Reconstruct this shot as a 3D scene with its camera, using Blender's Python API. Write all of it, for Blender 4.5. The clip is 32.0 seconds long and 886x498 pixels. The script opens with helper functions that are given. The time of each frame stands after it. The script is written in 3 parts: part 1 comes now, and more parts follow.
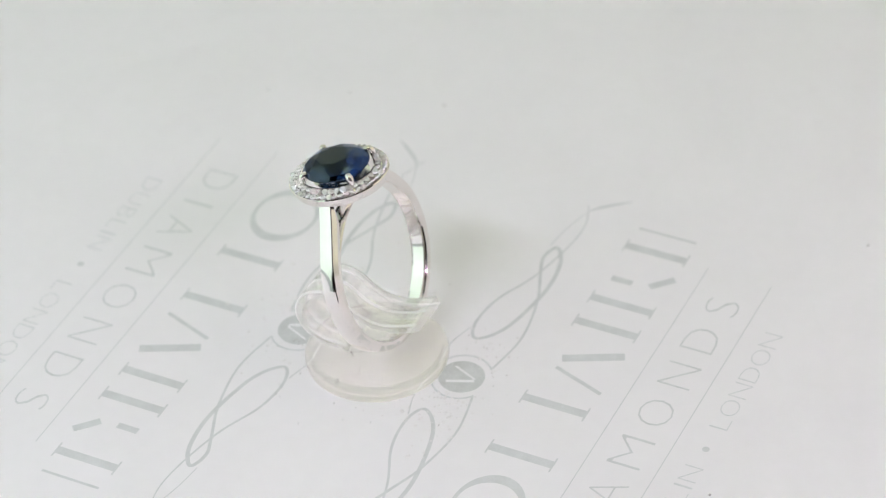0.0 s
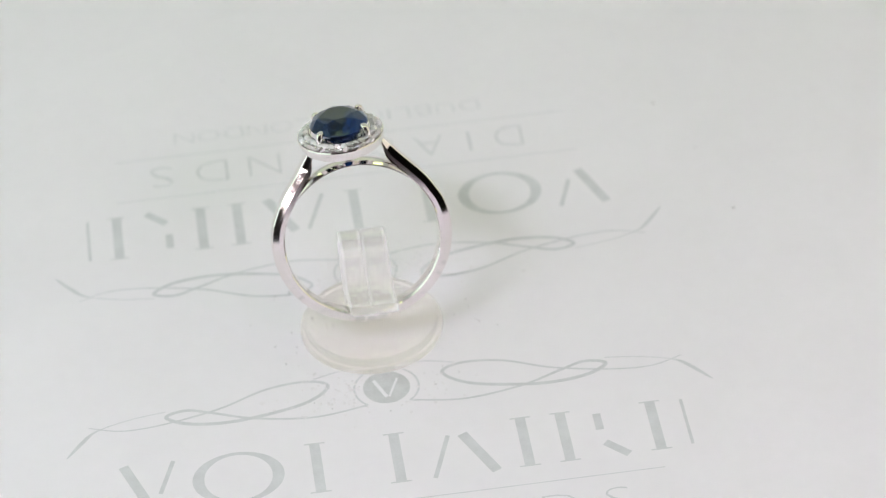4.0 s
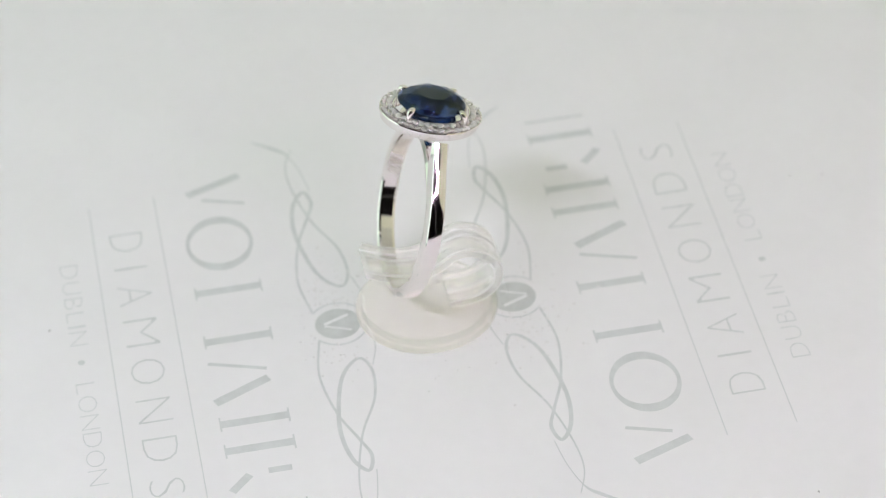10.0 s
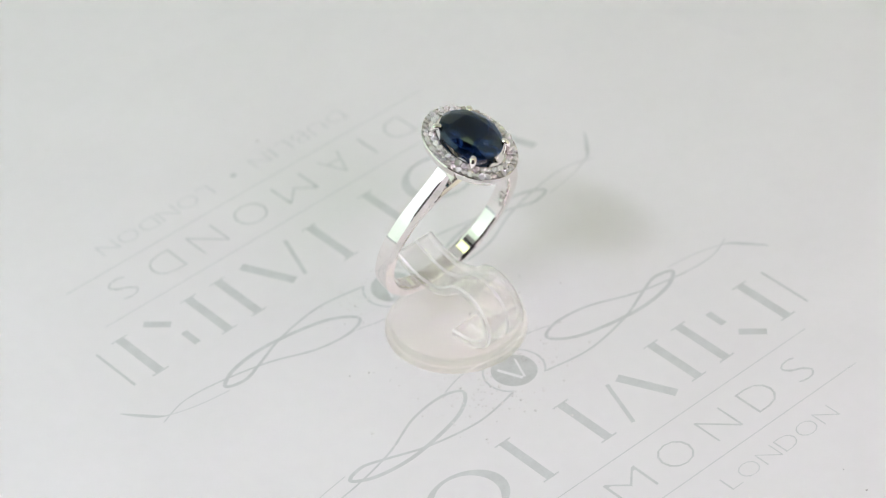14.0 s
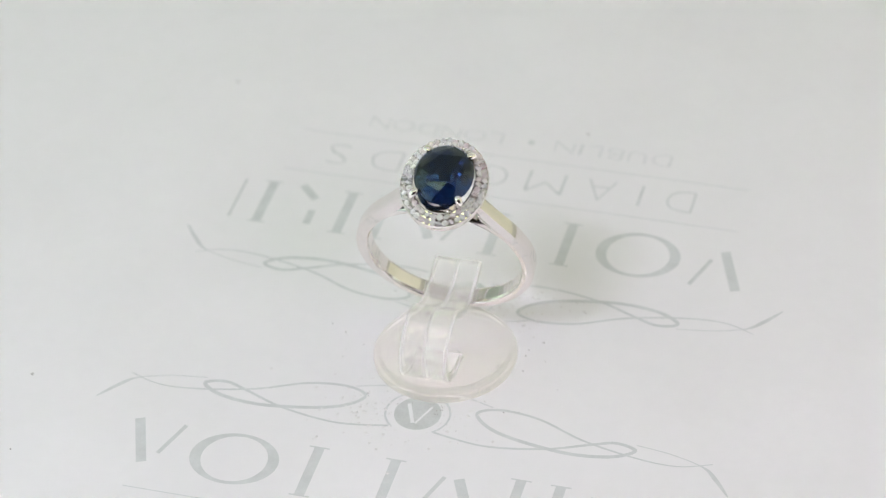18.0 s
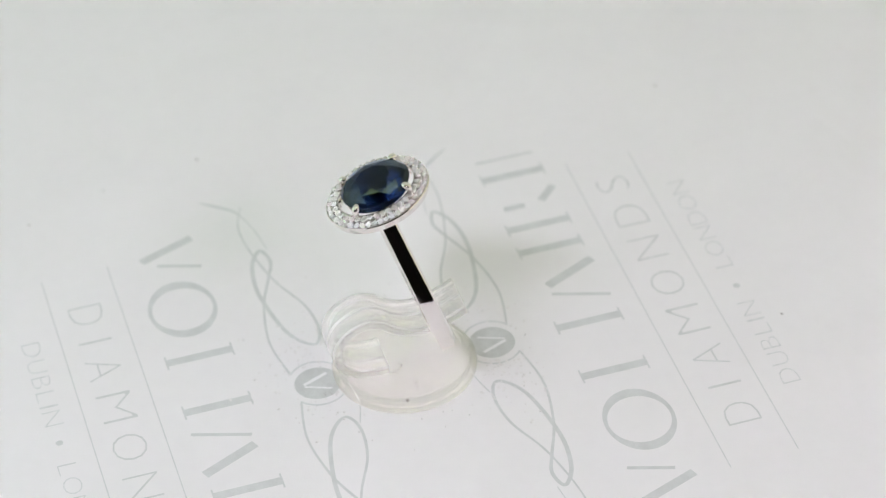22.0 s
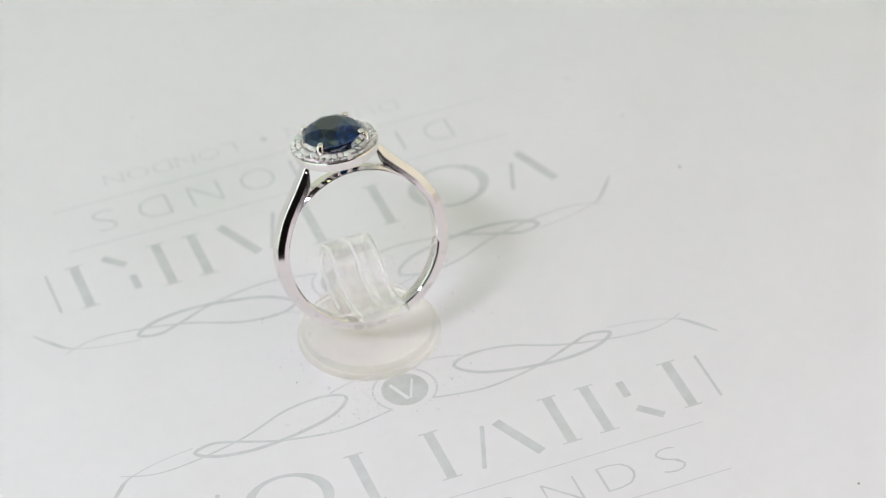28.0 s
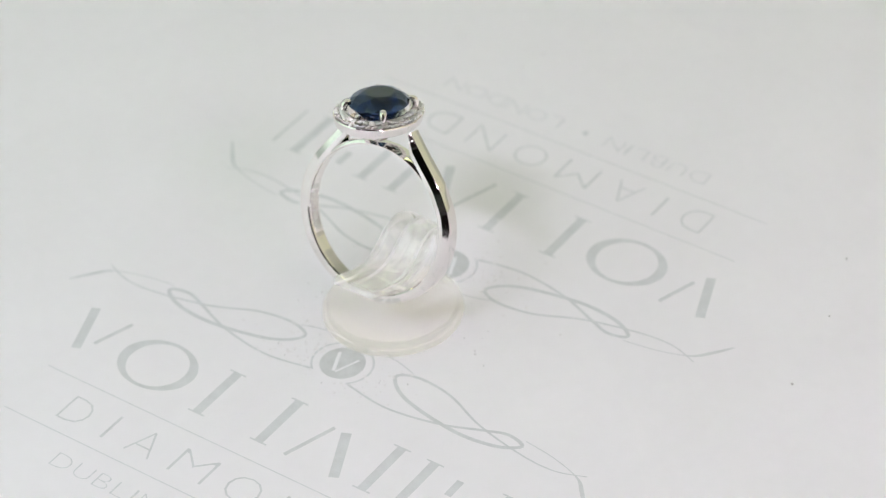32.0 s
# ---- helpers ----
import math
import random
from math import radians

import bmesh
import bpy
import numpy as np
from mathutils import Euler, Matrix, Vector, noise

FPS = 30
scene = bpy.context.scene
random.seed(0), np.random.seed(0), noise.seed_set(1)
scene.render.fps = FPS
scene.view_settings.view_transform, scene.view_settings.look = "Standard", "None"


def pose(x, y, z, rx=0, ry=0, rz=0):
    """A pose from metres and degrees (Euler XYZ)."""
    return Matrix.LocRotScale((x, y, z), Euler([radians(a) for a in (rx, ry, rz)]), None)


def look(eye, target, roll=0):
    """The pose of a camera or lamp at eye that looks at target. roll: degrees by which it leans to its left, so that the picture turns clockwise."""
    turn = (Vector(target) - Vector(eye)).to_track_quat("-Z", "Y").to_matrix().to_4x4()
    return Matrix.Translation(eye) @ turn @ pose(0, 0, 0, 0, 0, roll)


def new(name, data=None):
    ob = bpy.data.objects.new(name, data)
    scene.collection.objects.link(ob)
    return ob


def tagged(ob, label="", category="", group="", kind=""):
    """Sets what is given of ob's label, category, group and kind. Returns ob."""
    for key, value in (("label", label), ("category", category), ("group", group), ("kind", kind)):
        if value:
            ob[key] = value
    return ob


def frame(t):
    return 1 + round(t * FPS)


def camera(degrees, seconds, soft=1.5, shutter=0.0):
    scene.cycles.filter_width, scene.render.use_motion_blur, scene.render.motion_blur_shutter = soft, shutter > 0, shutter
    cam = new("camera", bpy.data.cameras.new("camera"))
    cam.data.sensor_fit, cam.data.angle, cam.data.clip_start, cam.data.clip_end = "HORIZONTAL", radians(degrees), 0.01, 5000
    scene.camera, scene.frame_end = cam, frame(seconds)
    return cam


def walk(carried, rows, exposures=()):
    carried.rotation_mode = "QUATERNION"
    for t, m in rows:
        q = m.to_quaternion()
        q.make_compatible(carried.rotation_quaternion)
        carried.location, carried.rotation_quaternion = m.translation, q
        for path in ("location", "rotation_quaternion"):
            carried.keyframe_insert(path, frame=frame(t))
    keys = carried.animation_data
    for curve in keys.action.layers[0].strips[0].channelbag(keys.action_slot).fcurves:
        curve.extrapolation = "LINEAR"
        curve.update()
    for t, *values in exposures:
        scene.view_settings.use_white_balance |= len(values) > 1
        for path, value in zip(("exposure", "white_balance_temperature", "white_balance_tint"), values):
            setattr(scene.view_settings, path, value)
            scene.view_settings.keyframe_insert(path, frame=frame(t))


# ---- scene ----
MM = 0.001
# ---- camera: fixed, close and zoomed in, looking down at a turning card ----
cam = camera(16.14, 32.0, soft=1.3)
cam.data.dof.use_dof = True
cam.data.dof.focus_distance, cam.data.dof.aperture_fstop = 0.340, 28.0
EYE = (0.0, -0.26925, 0.236)
AIM = (0.00407, 0.00780, 0.00615)
walk(cam, [(0.0, look(EYE, AIM, -3.35)), (32.0, look(EYE, AIM, -3.35))])

# ---- light ----
scene.view_settings.exposure = 0.07
world = bpy.data.worlds.new("room_air")
scene.world = world
world.use_nodes = True
world.node_tree.nodes["Background"].inputs[0].default_value = (0.9, 0.95, 1.0, 1)
world.node_tree.nodes["Background"].inputs[1].default_value = 0.02


def area_lamp(name, eye, target, sx, sy, watts, colour):
    lamp = bpy.data.lights.new(name, "AREA")
    lamp.shape, lamp.size, lamp.size_y, lamp.energy, lamp.color = "RECTANGLE", sx, sy, watts, colour
    ob = new(name, lamp)
    ob.matrix_world = look(eye, target)
    return ob


BAR_LEFT, BAR_RIGHT = (-0.145, -0.195, 0.305), (0.143, -0.229, 0.240)
area_lamp("lamp_ceiling", (0, -0.10, 0.455), (0, -0.02, 0), 0.46, 0.07, 0.185, (0.87, 1.0, 0.46))
# the booth's side panels are lit diffusers
area_lamp("lamp_panel_left", (-0.297, -0.030, 0.20), (0, -0.030, 0.20), 0.40, 0.36, 0.275, (0.77, 1.0, 0.80))
area_lamp("lamp_panel_right", (0.297, -0.060, 0.20), (0, -0.060, 0.20), 0.44, 0.36, 0.10, (0.95, 1.0, 0.55))
# added fill before the back panel, brightens what the stone's table reflects
area_lamp("lamp_fill_back", (0, 0.407, 0.20), (0, 0, 0.20), 0.50, 0.34, 0.11, (0.82, 1.0, 0.42))


# ---- materials ----
def node_material(name):
    m = bpy.data.materials.new(name)
    m.use_nodes = True
    nt = m.node_tree
    return m, nt, nt.nodes["Principled BSDF"]


def surface(name, colour, rough=0.5, metal=0.0, vary=0.06, scale=300.0, bump=0.0, bump_scale=3000.0):
    """A plain material with a broad and a fine variation, in object space."""
    m, nt, b = node_material(name)
    n, l = nt.nodes, nt.links
    co = n.new("ShaderNodeTexCoord")
    big = n.new("ShaderNodeTexNoise")
    big.inputs["Scale"].default_value, big.inputs["Detail"].default_value = scale, 4
    fine = n.new("ShaderNodeTexNoise")
    fine.inputs["Scale"].default_value, fine.inputs["Detail"].default_value = scale * 9, 3
    l.new(co.outputs["Object"], big.inputs["Vector"])
    l.new(co.outputs["Object"], fine.inputs["Vector"])
    mix = n.new("ShaderNodeMath")
    mix.operation = "MULTIPLY_ADD"
    mix.inputs[1].default_value = 0.5
    l.new(fine.outputs["Fac"], mix.inputs[0])
    l.new(big.outputs["Fac"], mix.inputs[2])
    ramp = n.new("ShaderNodeValToRGB")
    ramp.color_ramp.elements[0].position, ramp.color_ramp.elements[1].position = 0.45, 1.05
    ramp.color_ramp.elements[0].color = (*[c * (1 - vary) for c in colour], 1)
    ramp.color_ramp.elements[1].color = (*[min(1, c * (1 + vary * 0.6)) for c in colour], 1)
    l.new(mix.outputs[0], ramp.inputs["Fac"])
    l.new(ramp.outputs["Color"], b.inputs["Base Color"])
    b.inputs["Roughness"].default_value, b.inputs["Metallic"].default_value = rough, metal
    if bump:
        tex = n.new("ShaderNodeTexNoise")
        tex.inputs["Scale"].default_value, tex.inputs["Detail"].default_value = bump_scale, 5
        l.new(co.outputs["Object"], tex.inputs["Vector"])
        bp = n.new("ShaderNodeBump")
        bp.inputs["Strength"].default_value, bp.inputs["Distance"].default_value = bump, 0.00005
        l.new(tex.outputs["Fac"], bp.inputs["Height"])
        l.new(bp.outputs["Normal"], b.inputs["Normal"])
    return m


def clear_plastic(name, tint=(1.0, 0.985, 0.953), glassy=0.55, haze=0.006, ior=1.49, rough=0.03):
    """Clear acrylic with fine scratches: straight and refracted light, gloss towards the rims, white haze in place of
    reflected light.
    """
    m, nt, b = node_material(name)
    n, l = nt.nodes, nt.links
    b.inputs["Base Color"].default_value = (*tint, 1)
    b.inputs["Transmission Weight"].default_value, b.inputs["IOR"].default_value = 1.0, ior
    tex = n.new("ShaderNodeTexNoise")
    tex.inputs["Scale"].default_value, tex.inputs["Detail"].default_value = 420, 4
    co = n.new("ShaderNodeTexCoord")
    l.new(co.outputs["Object"], tex.inputs["Vector"])
    mr = n.new("ShaderNodeMapRange")
    mr.inputs["To Min"].default_value, mr.inputs["To Max"].default_value = rough * 0.4, rough * 2.2
    l.new(tex.outputs["Fac"], mr.inputs["Value"])
    l.new(mr.outputs["Result"], b.inputs["Roughness"])
    bp = n.new("ShaderNodeBump")
    bp.inputs["Strength"].default_value, bp.inputs["Distance"].default_value = 0.2, 0.0003
    l.new(tex.outputs["Fac"], bp.inputs["Height"])
    l.new(bp.outputs["Normal"], b.inputs["Normal"])
    tr, gl, dif = n.new("ShaderNodeBsdfTransparent"), n.new("ShaderNodeBsdfGlossy"), n.new("ShaderNodeBsdfDiffuse")
    for node, c in ((tr, tint), (gl, (1, 1, 1)), (dif, (0.95, 0.94, 0.93))):
        node.inputs["Color"].default_value = (*c, 1)
    gl.inputs["Roughness"].default_value = 0.05
    lw, power, amount = n.new("ShaderNodeLayerWeight"), n.new("ShaderNodeMath"), n.new("ShaderNodeMath")
    lw.inputs["Blend"].default_value = 0.5
    power.operation, power.inputs[1].default_value = "POWER", 2.6
    amount.operation, amount.inputs[1].default_value, amount.inputs[2].default_value = "MULTIPLY_ADD", 0.8, 0.035
    l.new(lw.outputs["Facing"], power.inputs[0])
    l.new(power.outputs[0], amount.inputs[0])
    clear, skin, out = n.new("ShaderNodeMixShader"), n.new("ShaderNodeMixShader"), n.new("ShaderNodeMixShader")
    clear.inputs["Fac"].default_value, out.inputs["Fac"].default_value = glassy, haze
    l.new(amount.outputs[0], skin.inputs["Fac"])
    l.new(tr.outputs[0], skin.inputs[1])
    l.new(gl.outputs[0], skin.inputs[2])
    l.new(skin.outputs[0], clear.inputs[1])
    l.new(b.outputs[0], clear.inputs[2])
    l.new(clear.outputs[0], out.inputs[1])
    l.new(dif.outputs[0], out.inputs[2])
    l.new(out.outputs[0], n["Material Output"].inputs["Surface"])
    return m


def gem_material(name, colour, ior):
    m, nt, b = node_material(name)
    b.inputs["Base Color"].default_value = (*colour, 1)
    b.inputs["Transmission Weight"].default_value = 1.0
    b.inputs["IOR"].default_value, b.inputs["Roughness"].default_value = ior, 0.0
    return m


def glow(name, colour, strength):
    m, nt, b = node_material(name)
    b.inputs["Base Color"].default_value = (0.8, 0.8, 0.8, 1)
    b.inputs["Emission Color"].default_value = (*colour, 1)
    b.inputs["Emission Strength"].default_value = strength
    return m


CARD = surface("card_paper", (0.80, 0.80, 0.80), 0.42, vary=0.025, scale=60, bump=0.25, bump_scale=4000)
INK = surface("grey_green_ink", (0.615, 0.64, 0.632), 0.45, vary=0.10, scale=500)
INK_MEDAL = surface("solid_grey_ink", (0.575, 0.60, 0.585), 0.45, vary=0.16, scale=350)
INK_FINE = surface("thin_grey_ink", (0.63, 0.655, 0.65), 0.45, vary=0.10, scale=900)
INK_PALE = surface("pale_ink", (0.80, 0.81, 0.81), 0.45, vary=0.05, scale=500)
GOLD = surface("polished_white_gold", (0.87, 0.825, 0.81), 0.07, 1.0, vary=0.03, scale=600, bump=0.02, bump_scale=1500)
GOLD_SOFT = surface("bright_cut_white_gold", (0.87, 0.83, 0.82), 0.16, 1.0, vary=0.08, scale=1500, bump=0.2, bump_scale=5000)
SAPPHIRE = gem_material("blue_sapphire", (0.0085, 0.028, 0.125), 1.77)
SAPPHIRE.node_tree.nodes["Principled BSDF"].inputs["Specular Tint"].default_value = (0.46, 0.56, 0.60, 1)
DIAMOND = gem_material("diamond_painted_sparkle", (0.98, 0.98, 0.98), 2.42)
# cut stones: barely clear; white diffuse stands in for scattered light, randomly tilted gloss cells for sparkle, with a
# painted fire tint that differs from stone to stone
dn, dl = DIAMOND.node_tree.nodes, DIAMOND.node_tree.links
shine, glint = dn.new("ShaderNodeBsdfDiffuse"), dn.new("ShaderNodeBsdfGlossy")
half_mix, part_mix, info, fire = dn.new("ShaderNodeMixShader"), dn.new("ShaderNodeMixShader"), dn.new("ShaderNodeObjectInfo"), dn.new("ShaderNodeValToRGB")
fire.color_ramp.elements[0].color, fire.color_ramp.elements[1].color = (1.0, 0.87, 0.92, 1), (0.95, 0.93, 1.0, 1)
fire.color_ramp.elements.new(0.5).color = (1.0, 1.0, 0.97, 1)
glint.inputs["Roughness"].default_value = 0.2
half_mix.inputs["Fac"].default_value, part_mix.inputs["Fac"].default_value = 0.92, 0.72
cells, geo, add, unit, place = dn.new("ShaderNodeTexVoronoi"), dn.new("ShaderNodeNewGeometry"), dn.new("ShaderNodeVectorMath"), dn.new("ShaderNodeVectorMath"), dn.new("ShaderNodeTexCoord")
spread = dn.new("ShaderNodeVectorMath")
cells.inputs["Scale"].default_value = 6200
spread.operation, add.operation, unit.operation = "MULTIPLY_ADD", "ADD", "NORMALIZE"
spread.inputs[1].default_value, spread.inputs[2].default_value = (1.7, 1.7, 1.7), (-0.85, -0.85, -0.85)
dl.new(place.outputs["Object"], cells.inputs["Vector"])
dl.new(cells.outputs["Color"], spread.inputs[0])
dl.new(spread.outputs[0], add.inputs[0])
dl.new(geo.outputs["Normal"], add.inputs[1])
dl.new(add.outputs[0], unit.inputs[0])
dl.new(unit.outputs[0], glint.inputs["Normal"])
dl.new(info.outputs["Random"], fire.inputs["Fac"])
dl.new(fire.outputs["Color"], shine.inputs["Color"])
dl.new(fire.outputs["Color"], glint.inputs["Color"])
dl.new(dn["Principled BSDF"].outputs[0], half_mix.inputs[1])
dl.new(shine.outputs[0], part_mix.inputs[1])
dl.new(glint.outputs[0], part_mix.inputs[2])
dl.new(part_mix.outputs[0], half_mix.inputs[2])
dl.new(half_mix.outputs[0], dn["Material Output"].inputs["Surface"])
# haze whitens the clip where reflections would brighten it
ACRYLIC = clear_plastic("clear_acrylic", tint=(1.0, 0.994, 0.985), glassy=0.24, haze=0.10)
# sawn ends: white haze stands in for their pale reflections, not frosting
END_SHINE = clear_plastic("acrylic_end_painted_sheen", tint=(1.0, 0.995, 0.98), glassy=0.25, haze=0.20, rough=0.08)
# long edges: strong white haze paints the bright edge highlights
EDGE_SHINE = clear_plastic("acrylic_edge_painted_highlight", tint=(1.0, 0.997, 0.99), glassy=0.15, haze=0.42, rough=0.1)
PLATE = clear_plastic("clear_acrylic_plate", tint=(1.0, 0.985, 0.968), glassy=0.38, haze=0.0)
PALE_DIRT = surface("pale_dust", (0.46, 0.45, 0.44), 0.9, vary=0.3, scale=2000)
RESIDUE = surface("dried_water_marks", (0.83, 0.825, 0.815), 0.2, vary=0.12, scale=1500)
DIRT = surface("dark_dust", (0.22, 0.20, 0.19), 0.9, vary=0.3, scale=2000)
MINT = surface("mint_white_fabric", (0.55, 0.64, 0.58), 0.8, vary=0.06, scale=15)
CREAM = surface("cream_white_fabric", (0.62, 0.61, 0.50), 0.8, vary=0.06, scale=15)
WHITE = surface("white_fabric", (0.60, 0.63, 0.59), 0.8, vary=0.05, scale=15)
DARK = surface("dark_brown_room_paint", (0.045, 0.027, 0.022), 0.8, vary=0.3, scale=3)
COOL_DIODE = glow("cool_white_diode", (0.91, 0.88, 1.09), 870.0)
STRIP_DIODE = glow("small_pink_white_diode", (1.0, 0.9, 0.88), 45.0)
BLACK = surface("black_plastic", (0.02, 0.018, 0.018), 0.5, vary=0.2, scale=60)
ROSE_DIODE = glow("rose_white_diode", (1.0, 0.755, 1.03), 425.0)


# ---- mesh tools ----
def part(name, bm, material, parent, label="", smooth=None):
    """One mesh object under a thing or under a part. smooth: the angle past which edges stay sharp."""
    bm.normal_update()
    me = bpy.data.meshes.new(name)
    bm.to_mesh(me)
    bm.free()
    me.materials.append(material)
    if smooth is not None:
        me.polygons.foreach_set("use_smooth", [True] * len(me.polygons))
        me.set_sharp_from_angle(angle=radians(smooth))
    ob = new(name, me)
    if parent:
        ob.parent = parent
    if label:
        ob["label"] = label
    return ob


def again(ob, m):
    """The same mesh as an object of its own, elsewhere on the same thing."""
    o = ob.copy()
    scene.collection.objects.link(o)
    o.matrix_basis = m
    return o


def knots(points, closed=False, steps=8):
    """A smooth line through a few knots."""
    P = [Vector(p) for p in points]
    out = []
    n = len(P)
    for i in range(n if closed else n - 1):
        if closed:
            a, b, c, d = P[i - 1], P[i], P[(i + 1) % n], P[(i + 2) % n]
        else:
            a, b, c, d = P[max(i - 1, 0)], P[i], P[i + 1], P[min(i + 2, n - 1)]
        for k in range(steps):
            s = k / steps
            out.append(0.5 * ((2 * b) + (c - a) * s + (2 * a - 5 * b + 4 * c - d) * s * s + (3 * b - a - 3 * c + d) * s ** 3))
    if not closed:
        out.append(P[-1])
    return out


def ribbon(line, width, z, rise=0.0):
    """A flat stroke along a line in the plane; width is a function of 0..1; it climbs by rise where it crosses itself. In mm."""
    bm = bmesh.new()
    n = len(line)
    prev = None
    for i, p in enumerate(line):
        d = (line[min(i + 1, n - 1)] - line[max(i - 1, 0)]).normalized()
        w = width(i / (n - 1)) / 2
        a = bm.verts.new(((p.x - d.y * w) * MM, (p.y + d.x * w) * MM, (z + rise * i / n) * MM))
        b = bm.verts.new(((p.x + d.y * w) * MM, (p.y - d.x * w) * MM, (z + rise * i / n) * MM))
        if prev:
            bm.faces.new((prev[0], prev[1], b, a))
        prev = (a, b)
    return bm


def rings_mesh(loops, closed=True, cap=False):
    """Faces between loops of points of equal count (in mm). closed: the last loop joins the first."""
    bm = bmesh.new()
    V = [[bm.verts.new(Vector(p) * MM) for p in lp] for lp in loops]
    n = len(V)
    for i in range(n if closed else n - 1):
        A, B = V[i], V[(i + 1) % n]
        m = len(A)
        for k in range(m):
            bm.faces.new((A[k], A[(k + 1) % m], B[(k + 1) % m], B[k]))
    if cap:
        bm.faces.new(V[0][::-1])
        bm.faces.new(V[-1])
    bmesh.ops.recalc_face_normals(bm, faces=bm.faces)
    return bm


def ellipse(a, b, z, n=96):
    return [(a * math.cos(2 * math.pi * k / n), b * math.sin(2 * math.pi * k / n), z) for k in range(n)]


def disc(r, z, n=48):
    bm = bmesh.new()
    bm.faces.new([bm.verts.new((x * MM, y * MM, z * MM)) for x, y, _ in ellipse(r, r, 0, n)])
    return bm


def box(x0, x1, y0, y1, z0, z1):
    """In metres."""
    bm = bmesh.new()
    bmesh.ops.create_cube(bm, size=1, matrix=Matrix.LocRotScale(((x0 + x1) / 2, (y0 + y1) / 2, (z0 + z1) / 2), None, (x1 - x0, y1 - y0, z1 - z0)))
    return bm


def gem(a, b, crown, girdle, pavilion, table=0.58, n=8):
    """A small faceted stone: table, crown, thin girdle and pavilion."""
    return hull([(a * q * math.cos(t), b * q * math.sin(t), z)
                 for q, z, turn, count in ((table, crown, 0.5, n), (0.80, crown * 0.62, 0.0, n), (1.0, 0.0, 0.0, 2 * n), (1.0, -girdle, 0.0, 2 * n), (0.52, -pavilion * 0.56, 0.0, n), (0.05, -pavilion, 0.0, 4))
                 for t in [2 * math.pi * (k + turn) / count for k in range(count)]])


def hull(points):
    """The closed faceted body round points in mm, with flat faces joined."""
    bm = bmesh.new()
    r = bmesh.ops.convex_hull(bm, input=[bm.verts.new(Vector(p) * MM) for p in points])
    bmesh.ops.delete(bm, geom=[g for g in r["geom_interior"] if isinstance(g, bmesh.types.BMVert)], context="VERTS")
    bmesh.ops.dissolve_limit(bm, angle_limit=radians(0.6), verts=bm.verts, edges=bm.edges)
    return bm


def oval_brilliant(a, b, crown, girdle, pavilion):
    """A large oval cut: eight-sided table, stars, kites, girdle facets, and a deep pavilion of mains and halves."""
    pts = []
    for q, z, turn, count in ((0.50, 1.0, 0.5, 8), (0.73, 0.76, 0.0, 8), (0.91, 0.36, 0.5, 16)):
        pts += [(a * q * math.cos(t), b * q * math.sin(t), crown * z) for t in [2 * math.pi * (k + turn) / count for k in range(count)]]
    for k in range(48):
        t = 2 * math.pi * k / 48
        pts += [(a * math.cos(t), b * math.sin(t), 0), (a * math.cos(t), b * math.sin(t), -girdle)]
    for q, z, turn, count in ((0.80, 0.27, 0.5, 16), (0.50, 0.60, 0.0, 8), (0.22, 0.86, 0.5, 8)):
        pts += [(a * q * math.cos(t), b * q * math.sin(t), -girdle - pavilion * z) for t in [2 * math.pi * (k + turn) / count for k in range(count)]]
    pts += [(0.0, b * 0.10, -pavilion), (0.0, -b * 0.10, -pavilion)]
    return hull(pts)


def glyph(ch, x0, x1, y0, y1, z):
    """One character of the built-in font, fitted to a rectangle in mm, as a bmesh."""
    cu = bpy.data.curves.new("glyph", "FONT")
    cu.body = ch
    cu.offset = -0.028
    cu.resolution_u = 3
    ob = bpy.data.objects.new("glyph", cu)
    me = bpy.data.meshes.new_from_object(ob)
    bm = bmesh.new()
    bm.from_mesh(me)
    bpy.data.objects.remove(ob)
    bpy.data.curves.remove(cu)
    bpy.data.meshes.remove(me)
    xs, ys = [v.co.x for v in bm.verts], [v.co.y for v in bm.verts]
    for v in bm.verts:
        fx = (v.co.x - min(xs)) / max(max(xs) - min(xs), 1e-6)
        fy = (v.co.y - min(ys)) / max(max(ys) - min(ys), 1e-6)
        v.co = Vector((x0 + fx * (x1 - x0), y0 + fy * (y1 - y0), z)) * MM
    return bm


